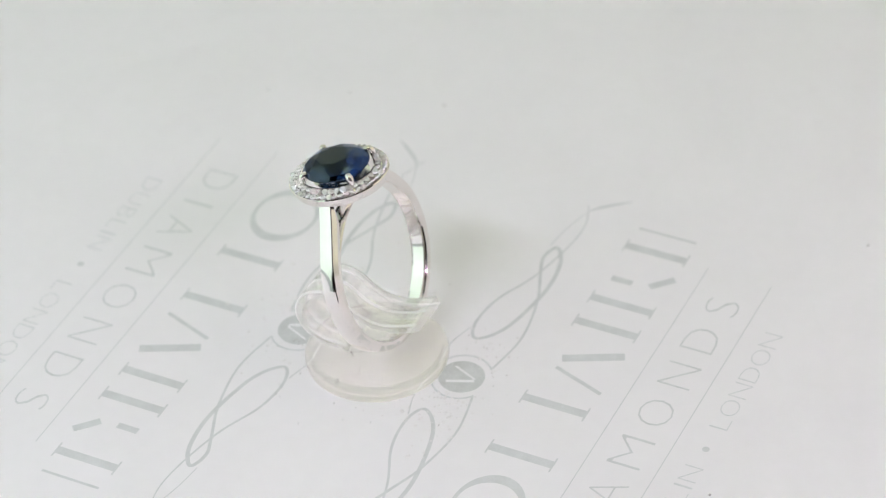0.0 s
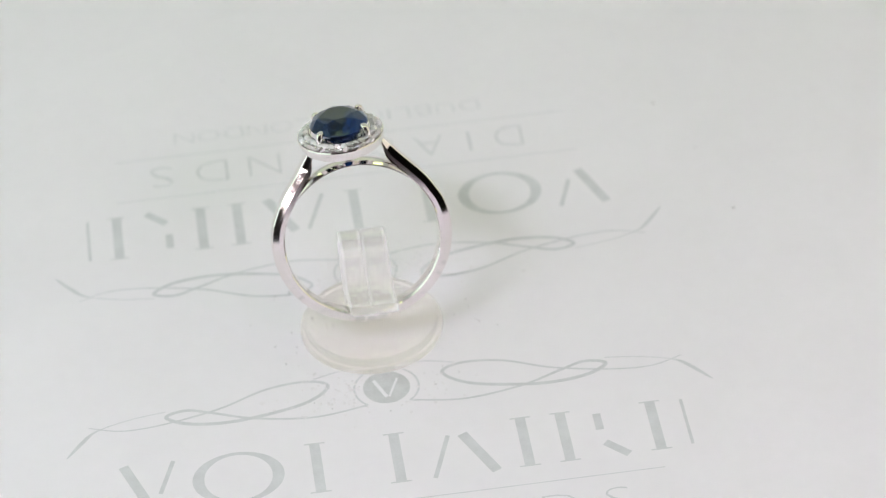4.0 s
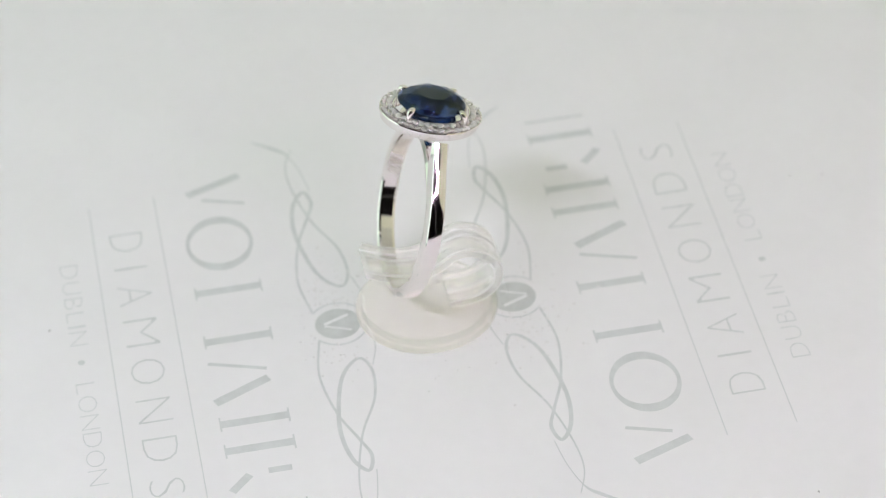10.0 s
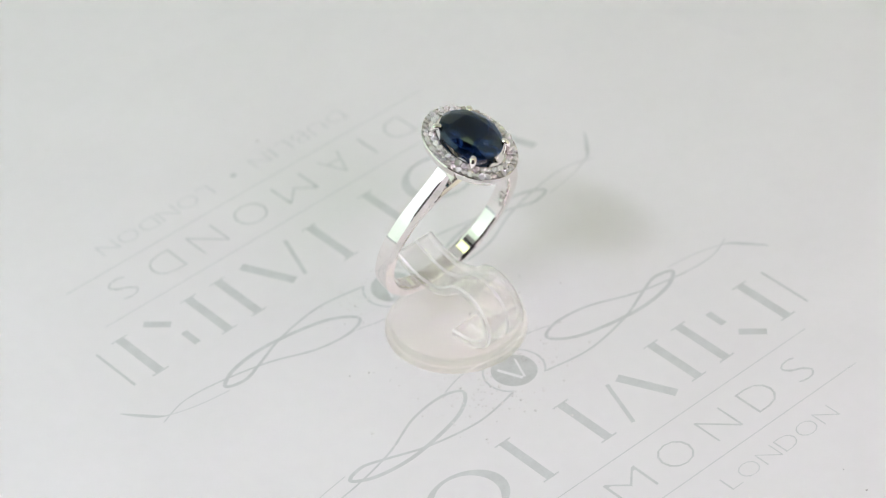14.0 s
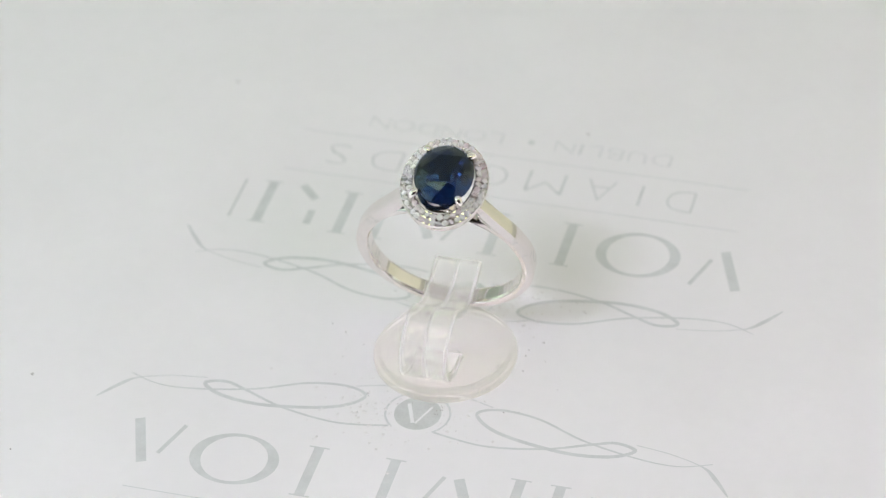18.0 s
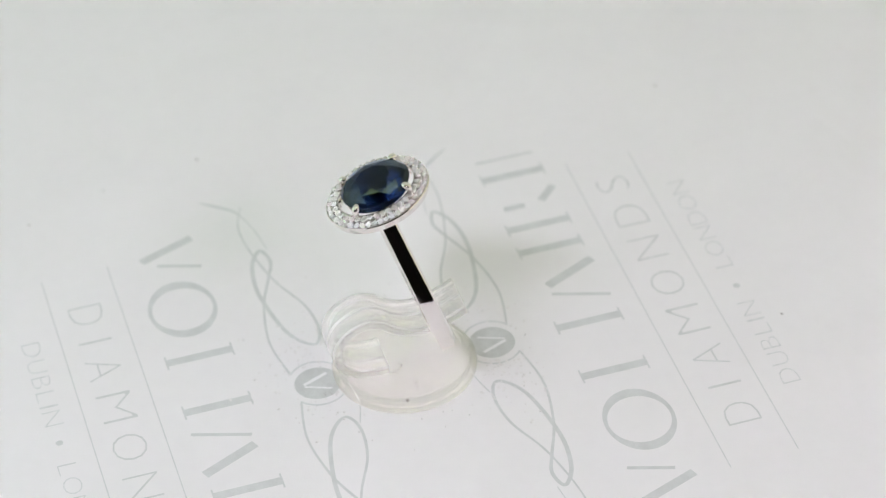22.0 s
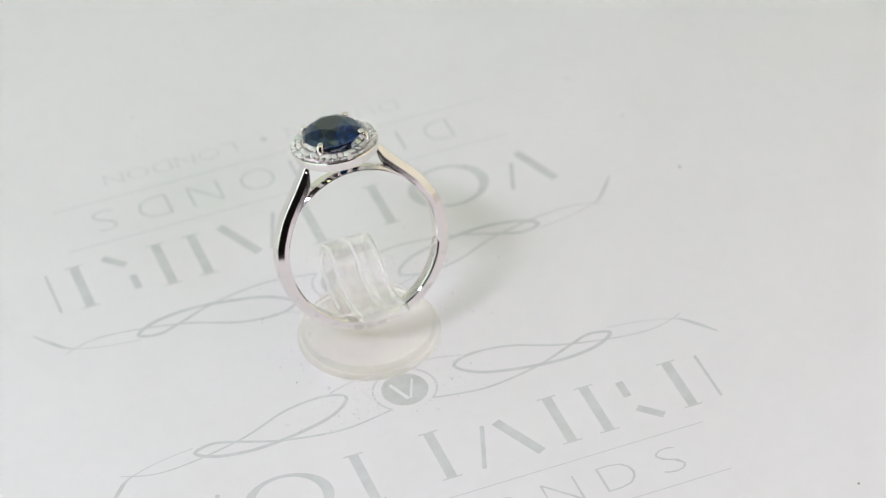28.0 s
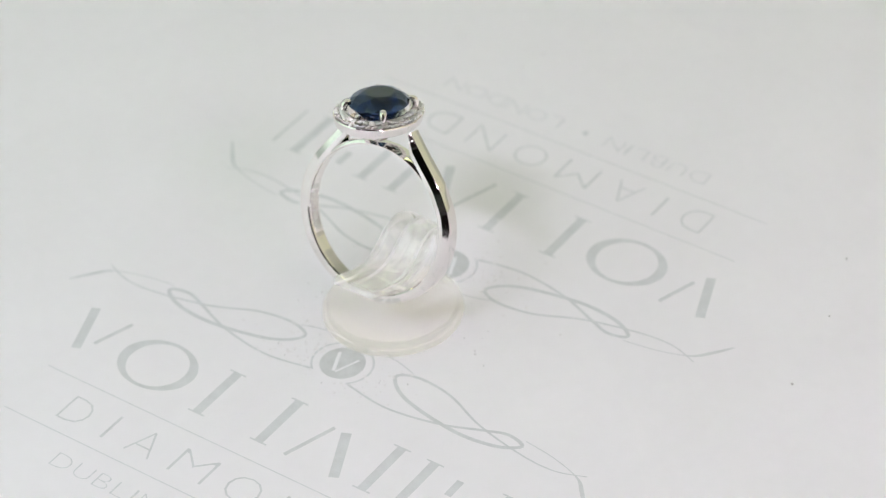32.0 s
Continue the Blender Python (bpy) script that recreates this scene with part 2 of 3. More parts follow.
# ---- the setting: table, pale booth round the card, dark room before it ----
def setting():
    tagged(part("table", box(-1.2, 1.2, -1.2, 1.2, -0.04, -0.012), DARK, None), "plain dark brown table top under the booth", "table", kind="structure")
    tagged(part("floor", box(-0.30, 0.30, -0.29, 0.41, -0.012, -0.00012), CARD, None), "plain white booth floor panel under the card", "floor", kind="structure")
    tagged(part("wall_left", box(-0.33, -0.30, -0.235, 0.44, -0.012, 0.47), MINT, None), "pale mint white booth side panel", "wall", kind="structure")
    tagged(part("wall_right", box(0.30, 0.33, -0.29, 0.44, -0.012, 0.47), CREAM, None), "pale cream white booth side panel", "wall", kind="structure")
    tagged(part("wall_back", box(-0.30, 0.30, 0.41, 0.44, -0.012, 0.47), WHITE, None), "plain white booth back panel", "wall", kind="structure")
    tagged(part("ceiling", box(-0.33, 0.33, -0.14, 0.44, 0.47, 0.50), WHITE, None), "plain white booth top panel", "ceiling", kind="structure")
    for name, b in (("wall_south", (-1.23, 1.23, -1.23, -1.2, -0.8, 1.6)), ("wall_north", (-1.23, 1.23, 1.2, 1.23, -0.8, 1.6)),
                    ("wall_west", (-1.23, -1.2, -1.2, 1.2, -0.8, 1.6)), ("wall_east", (1.2, 1.23, -1.2, 1.2, -0.8, 1.6))):
        tagged(part(name, box(*b), DARK, None), "plain dark brown room wall", "wall", kind="structure")
    tagged(part("ceiling", box(-1.23, 1.23, -1.23, 1.23, 1.6, 1.63), DARK, None), "plain dark room ceiling", "ceiling", kind="structure")
    tagged(part("floor", box(-1.23, 1.23, -1.23, 1.23, -0.83, -0.8), DARK, None), "plain dark room floor", "floor", kind="structure")


setting()


def led_bar(eye, diode):
    bar = tagged(new("light_bar"), "slim black light bar with a row of lit diodes", "lamp", "light bars of the booth")
    bm = box(-0.064, 0.064, -0.012, 0.012, 0.002, 0.014)
    bmesh.ops.bevel(bm, geom=bm.edges, offset=0.002, segments=2, affect="EDGES")
    part("housing", bm, BLACK, bar, smooth=40)
    first = part("diode", box(-0.0016, 0.0016, -0.0016, 0.0016, -0.0006, 0.0018), diode, bar, "glowing diode")
    first.matrix_basis = pose(-0.06, 0, 0)
    for k in range(1, 17):
        again(first, pose(-0.06 + 0.0075 * k, 0, 0))
    m = look(eye, (0, 0, 0)) @ pose(0, 0, 0.003)
    bar.matrix_world = m
    pole = rings_mesh([ellipse(5, 5, -0.1, 24), ellipse(5, 5, eye[2] * 1000 + 12, 24)], closed=False, cap=True)
    foot = rings_mesh([ellipse(45, 45, -0.1, 48), ellipse(45, 45, 5, 48), ellipse(42, 42, 8, 48)], closed=False, cap=True)
    away = Vector((eye[0], eye[1], 0)).normalized() * 0.012
    for name, bm in (("pole", pole), ("foot", foot)):
        bm.transform(m.inverted() @ Matrix.Translation((eye[0] + away.x, eye[1] + away.y, 0)))
        part(name, bm, BLACK, bar, smooth=40)
    return bar


led_bar(BAR_LEFT, COOL_DIODE)
led_bar(BAR_RIGHT, ROSE_DIODE)


def led_strip(x, y, low, high):
    """An upright strip of small diodes on a black post, before the booth."""
    strip = tagged(new("light_strip"), "thin upright black strip with small lit diodes", "lamp")
    post = box(-0.005, 0.005, 0.0, 0.006, -0.0001, high + 0.01)
    bmesh.ops.bevel(post, geom=post.edges, offset=0.001, segments=2, affect="EDGES")
    part("post", post, BLACK, strip, smooth=40)
    foot = rings_mesh([ellipse(22, 22, -0.1, 40), ellipse(22, 22, 3.5, 40), ellipse(20, 20, 5.5, 40)], closed=False, cap=True)
    part("foot", foot, BLACK, strip, smooth=40)
    first = part("diode", box(-0.0014, 0.0014, -0.0012, 0.0002, -0.0014, 0.0014), STRIP_DIODE, strip, "glowing diode")
    count = 18
    first.matrix_basis = pose(0, 0, low)
    for k in range(1, count):
        again(first, pose(0, 0, low + (high - low) * k / (count - 1)))
    strip.matrix_world = pose(x, y, 0, 0, 0, math.degrees(math.atan2(x, -y)) + 180)
    return strip


led_strip(-0.086, -0.236, 0.025, 0.165)


# ---- the printed card ----
def printed_card():
    card = tagged(new("printed_card"), "round white glossy card with pale grey printed emblems", "card")
    bm = rings_mesh([ellipse(66, 66, 0, 160), ellipse(66, 66, -0.11, 160)], closed=False, cap=True)
    part("sheet", bm, CARD, card)
    Z = 0.03

    def half(turn):
        T = pose(0, 0, 0, 0, 0, turn)

        def put(name, bm, mat=INK, label=""):
            bm.transform(T)
            return part(name, bm, mat, card, label)

        medal = disc(2.65, Z)
        medal.transform(Matrix.Translation((0, -10.3 * MM, 0)))
        put("medallion", medal, INK_MEDAL, "grey printed medallion")
        # pale chevron on the medallion
        for x0, w in ((-1.35, 0.42), (1.35, 0.26)):
            put("emblem_stroke", ribbon([Vector((x0, -8.95)), Vector((0.1 * x0, -11.9))], lambda s: w, Z + 0.02), INK_PALE, "pale slanted stroke")
        arc = [Vector((3.65 * math.cos(a), -10.3 + 3.4 * math.sin(a))) for a in [radians(-50 + 5 * k) for k in range(57)]]
        put("medallion_ring", ribbon(arc, lambda s: 0.24, Z), INK_FINE)
        for side in (1, -1):
            M = lambda pts: [(x * side, y) for x, y in pts]
            put("flourish_loop", ribbon(knots(M([(2.6, -12.9), (8.5, -13.75), (15.0, -12.75), (19.7, -11.0), (22.6, -10.05), (24.9, -10.8), (22.3, -12.35), (17.0, -12.8),
                                                 (9.6, -11.4), (6.5, -9.0), (8.8, -7.75), (13.5, -8.25), (19.0, -10.5), (25.5, -11.95), (30.0, -12.15), (33.6, -11.0)])),
                                        lambda s: 0.26 + 0.24 * math.sin(math.pi * min(1, s * 1.15)) ** 2 - 0.14 * max(0, s - 0.8) / 0.2, Z, 0.04))
            put("flourish_tail", ribbon(knots(M([(24.9, -9.9), (29.0, -10.5), (32.7, -11.7), (34.4, -13.3), (36.2, -15.6)])), lambda s: 0.12 + 0.38 * max(0, math.sin(math.pi * max(0, (s - 0.45) / 0.55))), Z + 0.045))
            put("flourish_bridge", ribbon(knots(M([(1.2, -7.0), (4.6, -6.7), (8.0, -7.55)])), lambda s: 0.15, Z + 0.045))
        # plain shapes in place of the name
        top, base = -17.95, -25.85

        def bar(x0, x1, w):
            put("name_bar", ribbon([Vector((x0, top)), Vector((x1, base))], lambda s: w, Z))

        def stroke(x0, y0, x1, y1, w, up=0.0):
            put("name_bar", ribbon([Vector((x0, y0)), Vector((x1, y1))], lambda s: w, Z + up))

        def foot(x, y, w=2.3):
            stroke(x - w / 2, y, x + w / 2, y, 0.2, 0.012)

        stroke(-30.1, top, -27.6, -24.6, 1.15)
        stroke(-24.6, top, -26.3, -22.9, 0.5)
        n = 64
        lp = [[(-17.7 + (5.05 - t) * math.cos(2 * math.pi * k / n), -21.85 + (4.0 - f) * math.sin(2 * math.pi * k / n), Z) for k in range(n)] for t, f in ((0, 0), (1.3, 0.45))]
        put("name_oval", rings_mesh(lp, closed=False))
        for x, w in ((-9.0, 1.15), (-0.2, 1.15), (13.95, 1.15), (18.4, 1.15), (28.5, 1.15)):
            bar(x, x, w)
            foot(x, top - 0.1)
            foot(x, base + 0.1)
        stroke(5.7, -19.4, 3.5, base, 0.5)
        stroke(7.3, -19.4, 10.3, base, 1.2)
        stroke(22.4, -18.9, 22.4, -21.5, 0.9)
        stroke(22.6, -23.6, 24.9, base, 1.0)
        stroke(32.0, top - 0.3, 32.0, base + 0.3, 0.35)
        # two fine rules and the two readable lines
        for y, x in ((-28.6, 28.3), (-36.55, 28.0)):
            put("rule", ribbon([Vector((-x, y)), Vector((x, y))], lambda s: 0.13, Z), INK_FINE)
        for ch, x0, x1 in (("D", -22.1, -18.7), ("I", -15.7, -15.35), ("A", -12.3, -8.75), ("M", -6.1, -1.4), ("O", 1.0, 5.3), ("N", 7.9, 11.8), ("D", 14.4, 18.3), ("S", 21.2, 23.9)):
            put("letter", glyph(ch, x0, x1, -34.65, -30.75, Z))
        x = -17.7
        for ch, w in zip("DUBLIN", (2.4, 2.2, 1.9, 1.7, 0.28, 2.4)):
            put("letter", glyph(ch, x, x + w, -41.0, -38.9, Z), INK_FINE)
            x += w + 0.74
        x = 3.5
        for ch, w in zip("LONDON", (1.7, 2.7, 2.4, 2.4, 2.7, 2.4)):
            put("letter", glyph(ch, x, x + w, -41.0, -38.9, Z), INK_FINE)
            x += w + 0.54
        b = disc(0.42, Z, 20)
        b.transform(Matrix.Translation((-0.1 * MM, -40.0 * MM, 0)))
        put("bullet", b)

    half(0)
    half(180)
    rnd = random.Random(3)

    def speck(x, y, r, stretch=1.0, mat=DIRT):
        lp = [(x + r * rnd.uniform(0.7, 1.2) * math.cos(a) * stretch, y + r * rnd.uniform(0.7, 1.2) * math.sin(a)) for a in [2 * math.pi * k / 7 for k in range(7)]]
        bm = rings_mesh([[(px, py, 0.02) for px, py in lp], [((px + x) / 2, (py + y) / 2, 0.14) for px, py in lp]], closed=False, cap=True)
        part("speck", bm, mat, card)

    for x, y, r in ((44.7, 13.8, 0.2), (39.5, -44.2, 0.18), (39.1, 35.9, 0.12), (42.5, 26.0, 0.1), (-13.6, 51.1, 0.1), (-14.2, 47.2, 0.08), (-6.5, -43.1, 0.15)):
        speck(x, y, r, rnd.uniform(0.8, 1.7), PALE_DIRT)
    for k in range(14):
        a, q = rnd.uniform(0, 2 * math.pi), 1.0 * rnd.random() ** 0.5
        speck(-1.7 + q * math.cos(a), 9.3 + q * math.sin(a), rnd.uniform(0.03, 0.07), rnd.uniform(0.8, 2.0), PALE_DIRT)
    for k in range(30):
        a, q = rnd.uniform(0, 2 * math.pi), rnd.uniform(8.9, 14.5)
        speck(q * math.cos(a) - 0.4, q * math.sin(a), rnd.uniform(0.03, 0.06), rnd.uniform(0.8, 2.6), PALE_DIRT)
    # dried drops round the stand's foot
    verts, faces = [], []
    for k in range(420):
        side = 1 if k % 2 else -1
        x, y = rnd.gauss(2.5 * side, 5.0), rnd.gauss(10.4 * side, 2.8)
        r = rnd.uniform(0.06, 0.2)
        if math.hypot(x + 0.42, y - 0.19) < 8.6 + r or math.hypot(x, abs(y) - 10.3) < 2.8 + r:
            continue
        o, tall, turn = len(verts), r * rnd.uniform(0.25, 0.5), rnd.uniform(0, 6)
        for q, z in ((1.0, 0.055), (0.55, 0.055 + tall)):
            verts += [((x + r * q * rnd.uniform(0.85, 1.15) * math.cos(turn + a * math.pi / 4)) * MM, (y + r * q * math.sin(turn + a * math.pi / 4)) * MM, z * MM) for a in range(8)]
        faces += [(o + a, o + (a + 1) % 8, o + 8 + (a + 1) % 8, o + 8 + a) for a in range(8)] + [tuple(o + 8 + a for a in range(8))]
    me = bpy.data.meshes.new("drop_residue")
    me.from_pydata(verts, [], faces)
    bm = bmesh.new()
    bm.from_mesh(me)
    bpy.data.meshes.remove(me)
    tagged(part("drop_residue", bm, RESIDUE, card, "pale dried water drops", smooth=70), kind="stuff")
    return card


CARD_THING = printed_card()


# ---- the clear stand ----
def ring_stand():
    st = tagged(new("ring_stand"), "small clear acrylic ring stand with a curled clip", "stand")
    R = 8.23
    prof = [(0.0, 0.06), (R - 0.2, 0.06)]
    prof += [(R - 0.2 + 0.2 * math.sin(a), 0.26 - 0.2 * math.cos(a)) for a in (0.5, 1.05, 1.57)]
    prof += [(R - 0.25 + 0.25 * math.cos(a), 0.55 + 0.25 * math.sin(a)) for a in (0.0, 0.5, 1.05, 1.57)]
    prof += [(R - 0.55, 0.82), (R - 0.6, 0.95)]
    prof += [(R - 1.0 + 0.4 * math.cos(a), 1.25 + 0.4 * math.sin(a)) for a in (0.0, 0.4, 0.8, 1.2, 1.57)]
    prof += [(0.0, 1.65)]
    n = 96
    loops = [[(-0.42 + max(r, 0.02) * math.cos(2 * math.pi * k / n), 0.19 + max(r, 0.02) * math.sin(2 * math.pi * k / n), z) for k in range(n)] for r, z in prof]
    part("base", rings_mesh(loops, closed=False, cap=True), PLATE, st, "clear round base", smooth=50)

    def strip(line, thick, x0, x1):
        P = knots(line, steps=8)
        m = len(P)
        cross = []
        for i, p in enumerate(P):
            d = (P[min(i + 1, m - 1)] - P[max(i - 1, 0)]).normalized()
            w = thick / 2
            a, b = (p.x - d.y * w, p.y + d.x * w), (p.x + d.y * w, p.y - d.x * w)
            e, mid = 0.26, lambda k: (a[0] + (b[0] - a[0]) * k, a[1] + (b[1] - a[1]) * k)
            half = [(e, 0.0), (e * 0.3, 0.045), (0.0, 0.15), (0.0, 0.85), (e * 0.3, 0.955), (e, 1.0)]
            xm = x0 + (x1 - x0) * 0.47
            seam = [(xm + 0.2, 1.0), (xm + 0.02, 0.78), (xm - 0.02, 0.78), (xm - 0.2, 1.0)]
            cross.append([(x1 - k, *mid(q)) for k, q in half] + [(x, *mid(q)) for x, q in seam] + [(x0 + k, *mid(q)) for k, q in half[::-1]])
        return rings_mesh(cross, closed=False, cap=True)

    clip = part("clip", strip([(2.6, 2.25), (4.6, 2.35), (6.3, 2.75), (8.0, 4.2), (8.3, 6.4), (7.2, 8.3), (5.1, 9.3), (3.2, 9.0), (1.4, 7.7), (-0.8, 6.9), (-3.0, 7.05), (-5.0, 7.7), (-6.65, 8.5)], 1.1, -3.1, 2.3),
         ACRYLIC, st, "curled clear clip", smooth=55)
    clip.data.materials.append(END_SHINE)  # sawn ends, whitened in place of reflections
    clip.data.materials.append(EDGE_SHINE)  # long edges, edge highlight painted as white haze
    for poly in clip.data.polygons:
        if poly.index >= len(clip.data.polygons) - 2:
            poly.material_index = 1
        elif 0.2 < abs(poly.normal.x) < 0.97:
            poly.material_index = 2
    rnd = random.Random(8)
    for x, y, r in ((-7.0, 1.75, 0.2), (-4.87, 0.15, 0.17), (-5.6, 0.1, 0.1), (-2.9, 2.0, 0.12), (-4.3, 0.4, 0.1), (3.1, -4.4, 0.09)):
        lp = [(x + r * rnd.uniform(0.7, 1.6) * math.cos(a), y + r * rnd.uniform(0.6, 1.1) * math.sin(a)) for a in [2 * math.pi * k / 7 for k in range(7)]]
        part("dust_speck", rings_mesh([[(px, py, 0.82) for px, py in lp], [((px + x) / 2, (py + y) / 2, 0.92) for px, py in lp]], closed=False, cap=True), DIRT, st)
    b = glyph("2", -0.42, 0.42, -0.85, 0.85, 1.67)
    b.transform(Matrix.Translation((-2.4 * MM, 1.5 * MM, 0)) @ pose(0, 0, 0, 0, 0, -133))
    part("numeral", b, DIRT, st, "small dark moulded numeral")
    for piece in st.children:
        if piece.name.startswith(("base", "clip")):
            piece.visible_shadow = False  # base and clip cast no shadow, in place of caustic light
    return st


STAND = ring_stand()


# ---- the ring ----
def halo_ring():
    rg = tagged(new("ring"), "polished white gold ring with oval blue sapphire and diamond halo", "ring")
    RI, RO, W = 8.63, 10.15, 2.1

    def cross(x, z, ix, iz, w):
        """A cut from the outer point (x, z) to the inner one (ix, iz), w wide: gently domed outside, broad chamfers, eased inside."""
        h, ln = w / 2, math.hypot(x - ix, z - iz)
        ux, uz = (x - ix) / ln, (z - iz) / ln
        e, o = min(0.2, ln * 0.2), min(0.85, ln * 0.58)
        dome = min(0.05, ln * 0.04)
        top = [(x - ux * d, y, z - uz * d) for y, d in ((0.2 - h, dome + min(0.09, o * 0.25)), (0.29 - h, dome), (-0.5, dome * 0.43), (-0.25, dome * 0.11), (0, 0), (0.25, dome * 0.11), (0.5, dome * 0.43), (h - 0.29, dome), (h - 0.2, dome + min(0.09, o * 0.25)))]
        low = [(ix + ux * d, y, iz + uz * d) for y, d in ((h, e), (h - 0.14, e * 0.3), (h - 0.36, 0.0), (-h + 0.36, 0.0), (-h + 0.14, e * 0.3), (-h, e))]
        return top + [(x - ux * o, h, z - uz * o)] + low + [(x - ux * o, -h, z - uz * o)]

    # the shank: up one cathedral shoulder, round below and up the other
    around = lambda r, f: (r * math.sin(radians(f)), r * math.cos(radians(f)))
    outer = [(4.1, 11.4), (4.73, 10.58), (5.45, 9.62), (6.2, 8.64), (7.0, 7.64), (7.85, 6.54), around(RO, 57.5), around(RO, 70)]
    inner = [(3.8, 11.0), (4.0, 9.8), (4.25, 8.75), (5.0, 7.75), around(8.8, 42), around(8.66, 50), around(RI, 58), around(RI, 69)]
    P, Q = knots([(*p, 0) for p in outer], steps=5), knots([(*p, 0) for p in inner], steps=5)
    arm = [(p.x, p.y, q.x, q.y, W - 0.12 * (1 - k / len(P))) for k, (p, q) in enumerate(zip(P, Q))]
    loops = [cross(*c) for c in arm]
    N = 72
    for k in range(1, N):
        g = 70 + 220 * k / N
        loops.append(cross(*around(RO, g), *around(RI + 0.3 * math.sin(math.pi * k / N) ** 2, 69 + 222 * k / N), W))
    loops += [cross(-x, z, -ix, iz, w) for x, z, ix, iz, w in arm[::-1]]
    SHIFT = pose(-0.02 * MM, 0.18 * MM, -0.16 * MM, -1.7, 0, 1.0)  # the shank sits a little off centre under its head

    def shifted(bm):
        bm.transform(SHIFT)
        return bm

    part("shank", shifted(rings_mesh(loops, closed=False, cap=True)), GOLD, rg, "polished shank with raised shoulders", smooth=8)
    # the thin bridge that closes the circle under the head
    loops = []
    for k in range(49):
        g = -51 + 102 * k / 48
        sunk = 0.14 * max(0, (abs(g) - 43) / 8)
        loops.append(cross(*around(9.28 - 0.1 * max(0, 1 - abs(g) / 22), g), *around(RI + 0.01 + sunk, g), W - 0.06 - 0.25 * max(0, 1 - abs(g) / 30)))
    part("bridge", shifted(rings_mesh(loops, closed=False, cap=True)), GOLD, rg, smooth=8)
    # head: oval halo
    HZ = 13.1
    HEAD = pose(-0.34 * MM, 0, 0, 0, 0, 4.0)

    def turned(bm):
        bm.transform(HEAD)
        return bm

    A, B = 4.82, 5.92
    # the stones sit on a slope that falls outwards
    FALL, SLOPE = 0.45, 19.0
    prof = [(0.40, -1.62), (0.28, -1.54), (0.01, -0.65), (0.0, -0.57), (0.06, -FALL), (0.13, -FALL), (0.16, -0.62), (1.46, -0.17), (1.48, 0.02), (1.58, 0.02), (1.62, -0.7), (1.36, -1.62)]
    part("halo_rim", turned(rings_mesh([ellipse(A - d, B - d, HZ + z, 120) for d, z in prof])), GOLD, rg, "polished oval halo rim", smooth=32)
    # gallery under the stone
    prof = [(1.35, 2.1, -0.9), (1.2, 1.8, -1.6), (0.6, 1.0, -3.2), (0.35, 0.7, -3.6), (0.5, 0.8, -3.6), (0.8, 1.25, -3.1), (1.5, 2.1, -1.6), (1.75, 2.5, -0.9)]
    part("gallery", rings_mesh([ellipse(a * 1.5, b * 1.4, HZ + z, 40) for a, b, z in prof]), GOLD_SOFT, rg, smooth=40)
    GA, GB, GY = 3.22, 3.9, -0.15
    stone = part("sapphire", oval_brilliant(GA, GB, 1.12, 0.14, 2.7), SAPPHIRE, rg, "dark blue oval faceted sapphire")
    stone.matrix_basis = HEAD @ pose(0, GY * MM, (HZ + 0.82) * MM)
    # claws
    for sx in (1, -1):
        for sy in (1, -1):
            cx, cy = GA * 0.72 * sx, GB * 0.715 * sy
            u = Vector((cx, cy)).normalized()
            path = [(1.14, -1.0, 0.30), (1.14, -0.2, 0.32), (1.13, 0.25, 0.35), (1.10, 0.52, 0.40), (1.05, 0.76, 0.41), (1.0, 0.91, 0.34), (0.965, 0.98, 0.2), (0.955, 0.99, 0.04)]
            lp = []
            for q, z, r in path:
                c = Vector((cx * q - 0.2, cy * q - 0.08, HZ + z + 0.22))
                lp.append([c + Vector((u.x * r * math.cos(t) - u.y * r * math.sin(t), u.y * r * math.cos(t) + u.x * r * math.sin(t), 0.25 * r * math.cos(t))) for t in [2 * math.pi * j / 12 for j in range(12)]])
            part("claw", rings_mesh([[tuple(v) for v in l] for l in lp], closed=False, cap=True), GOLD, rg, "rounded claw", smooth=60)
    # two rows of small diamonds round the halo
    rnd = random.Random(5)
    fine = [2 * math.pi * k / 720 for k in range(721)]
    first = None
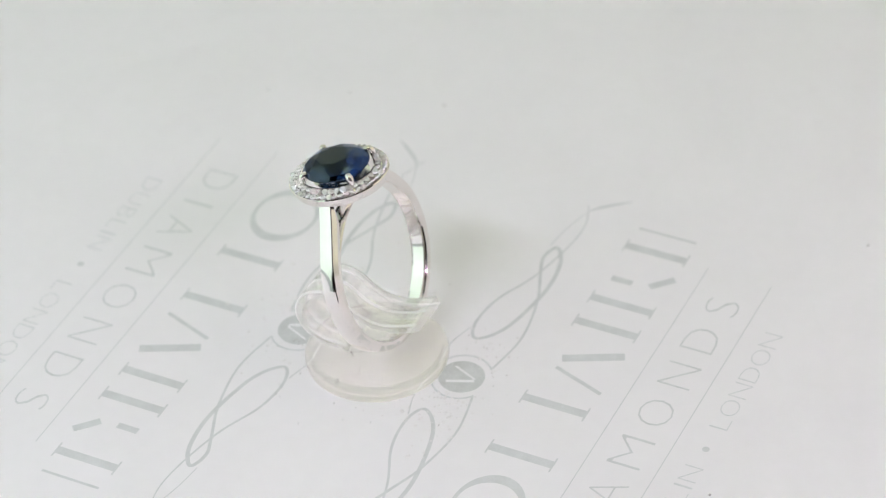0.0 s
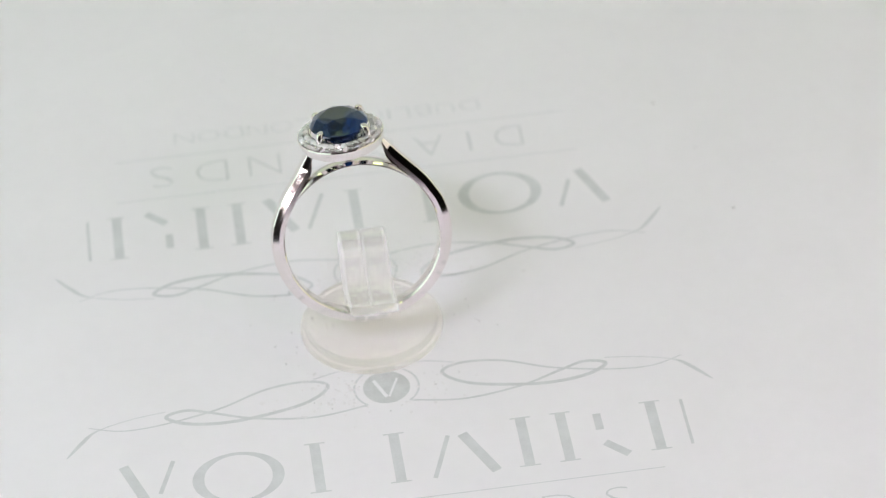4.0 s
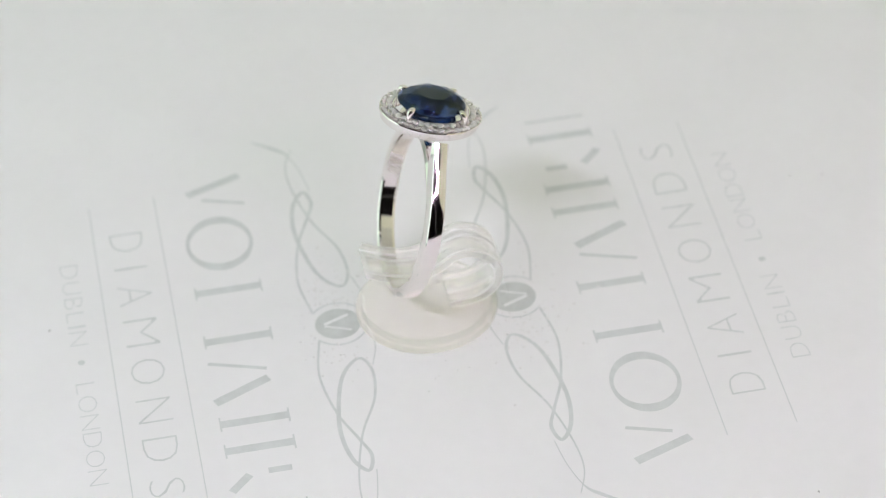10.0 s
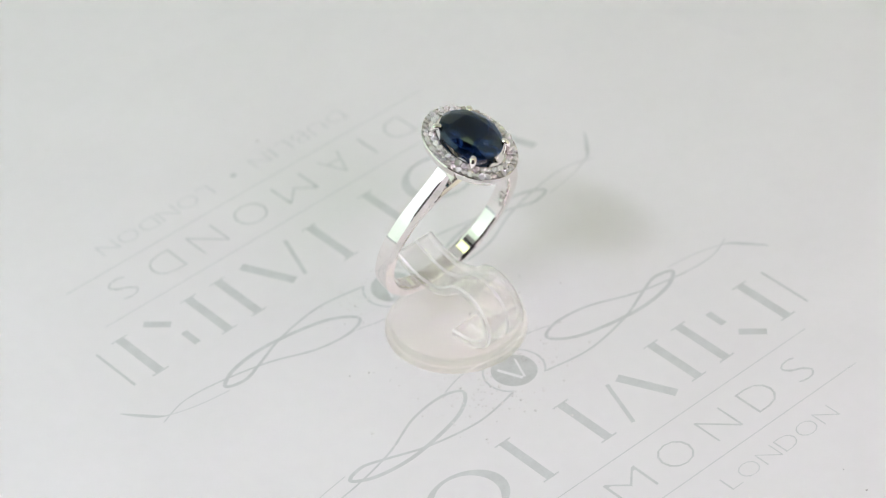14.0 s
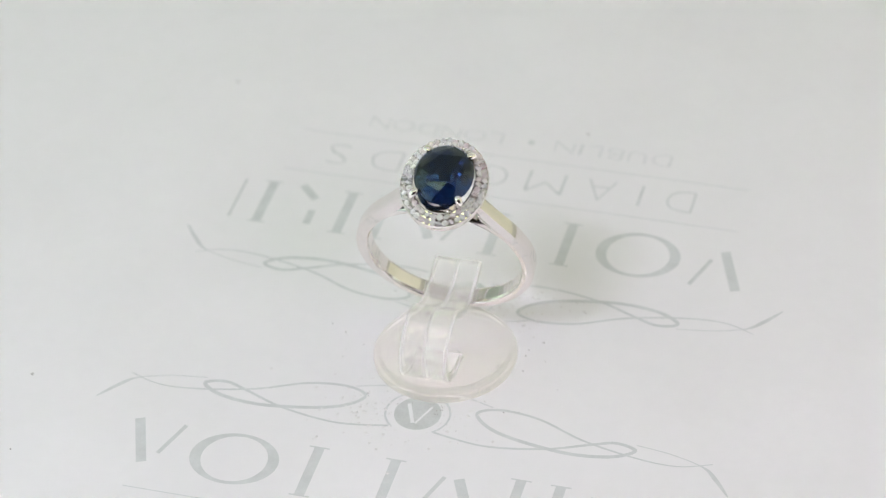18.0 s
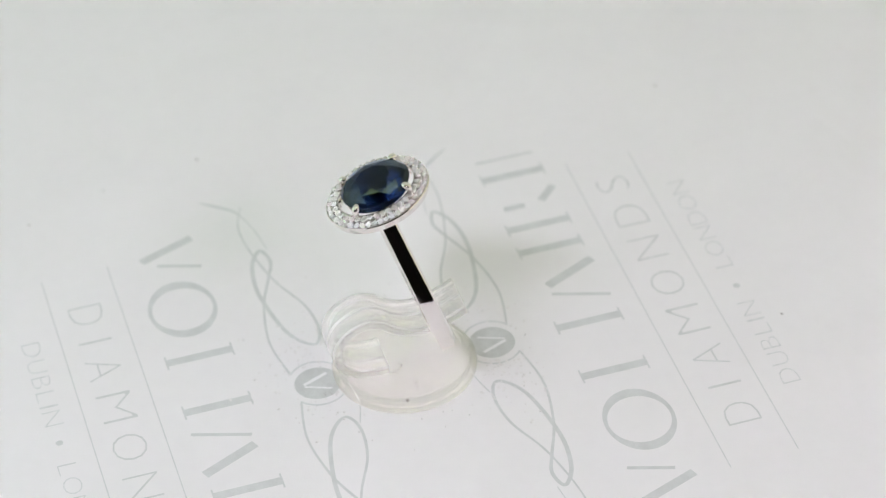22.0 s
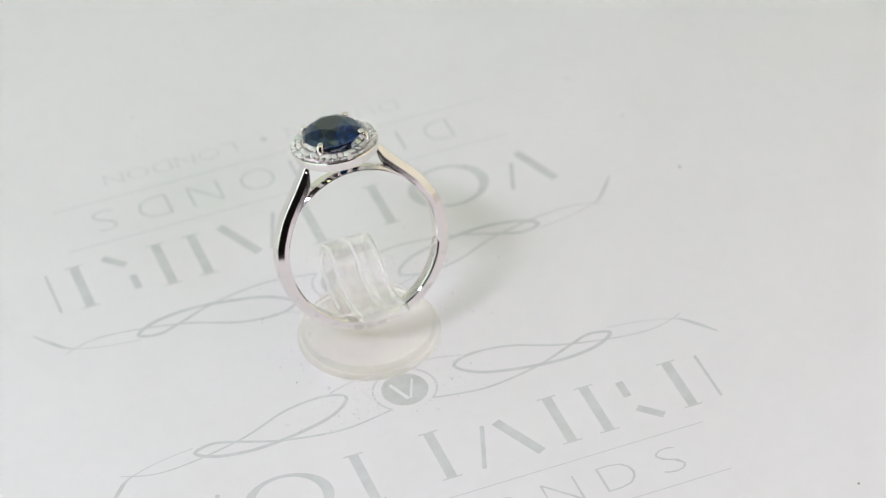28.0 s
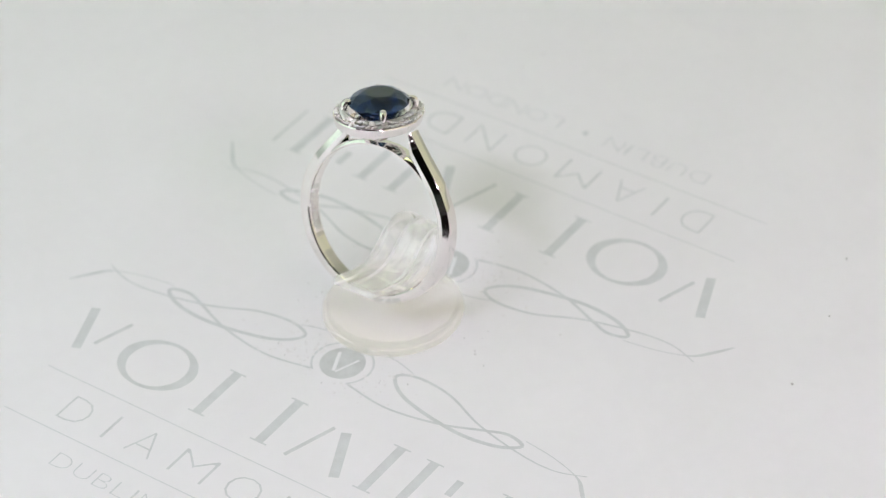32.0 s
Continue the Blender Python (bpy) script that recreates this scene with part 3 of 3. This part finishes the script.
    for n, off in ((46, 0.47), (38, 1.10)):
        ra, rb = A - off, B - off
        ds = [math.hypot(ra * math.sin(t), rb * math.cos(t)) for t in fine]
        total, acc, want = sum(ds[:-1]), 0.0, 0
        for t, d in zip(fine, ds):
            if acc >= want * total / n and want < n:
                want += 1
                s = rnd.uniform(0.88, 1.06)
                z = HZ - FALL * (1 - (off - 0.13) / 1.2) - 0.06 + rnd.uniform(0.02, 0.07)
                out = math.degrees(math.atan2(ra * math.sin(t), rb * math.cos(t)))
                m = HEAD @ pose(ra * math.cos(t) * MM, rb * math.sin(t) * MM, z * MM, 0, 0, out) @ pose(0, 0, 0, rnd.uniform(-14, 14), SLOPE + rnd.uniform(-14, 14), rnd.uniform(0, 360)) @ Matrix.Scale(s, 4)
                if first is None:
                    first = part("diamond", gem(0.39, 0.39, 0.11, 0.03, 0.2, 0.62, 6), DIAMOND, rg, "small brilliant diamond")
                    first.matrix_basis = m
                else:
                    again(first, m)
            acc += d
    return rg


RING = halo_ring()


# ---- the turn of the card with all that stands on it ----
def motions():
    marks = [(0, -70.31), (5, 0.0), (6, 14.67), (9, 58.25), (11, 88.11), (13, 116.95), (17, 174.8), (19, 203.81), (22, 246.81), (23, 261.14), (26, 304.31), (32, 388.73)]

    def angle(t):
        i = max(k for k in range(len(marks) - 1) if marks[k][0] <= t or k == 0)
        (t0, a0), (t1, a1) = marks[i], marks[i + 1]
        slope = lambda j: (marks[min(j + 1, len(marks) - 1)][1] - marks[max(j - 1, 0)][1]) / (marks[min(j + 1, len(marks) - 1)][0] - marks[max(j - 1, 0)][0])
        h, s = t1 - t0, (t - t0) / (t1 - t0)
        return (a0 * (1 + 2 * s) * (1 - s) ** 2 + slope(i) * h * s * (1 - s) ** 2 + a1 * s * s * (3 - 2 * s) + slope(i + 1) * h * s * s * (s - 1))

    sheet = pose(-3.6934 * MM, 2.8143 * MM, 0, 0, 0, -9.387)
    up = Vector((math.tan(radians(-4.3)), math.tan(radians(15.3)), 1)).normalized()
    e = Vector((math.cos(radians(0.6)), math.sin(radians(0.6)), 0))
    e = (e - up * up.dot(e)).normalized()
    g = up.cross(e)
    seat = Matrix(((e.x, g.x, up.x, -0.82 * MM), (e.y, g.y, up.y, -1.05 * MM), (e.z, g.z, up.z, 14.87 * MM), (0, 0, 0, 1)))
    for thing, local in ((CARD_THING, Matrix()), (STAND, Matrix()), (RING, seat)):
        walk(thing, [(t, pose(0, 0, 0, 0, 0, -angle(t)) @ sheet @ local) for t in range(0, 33)])


motions()
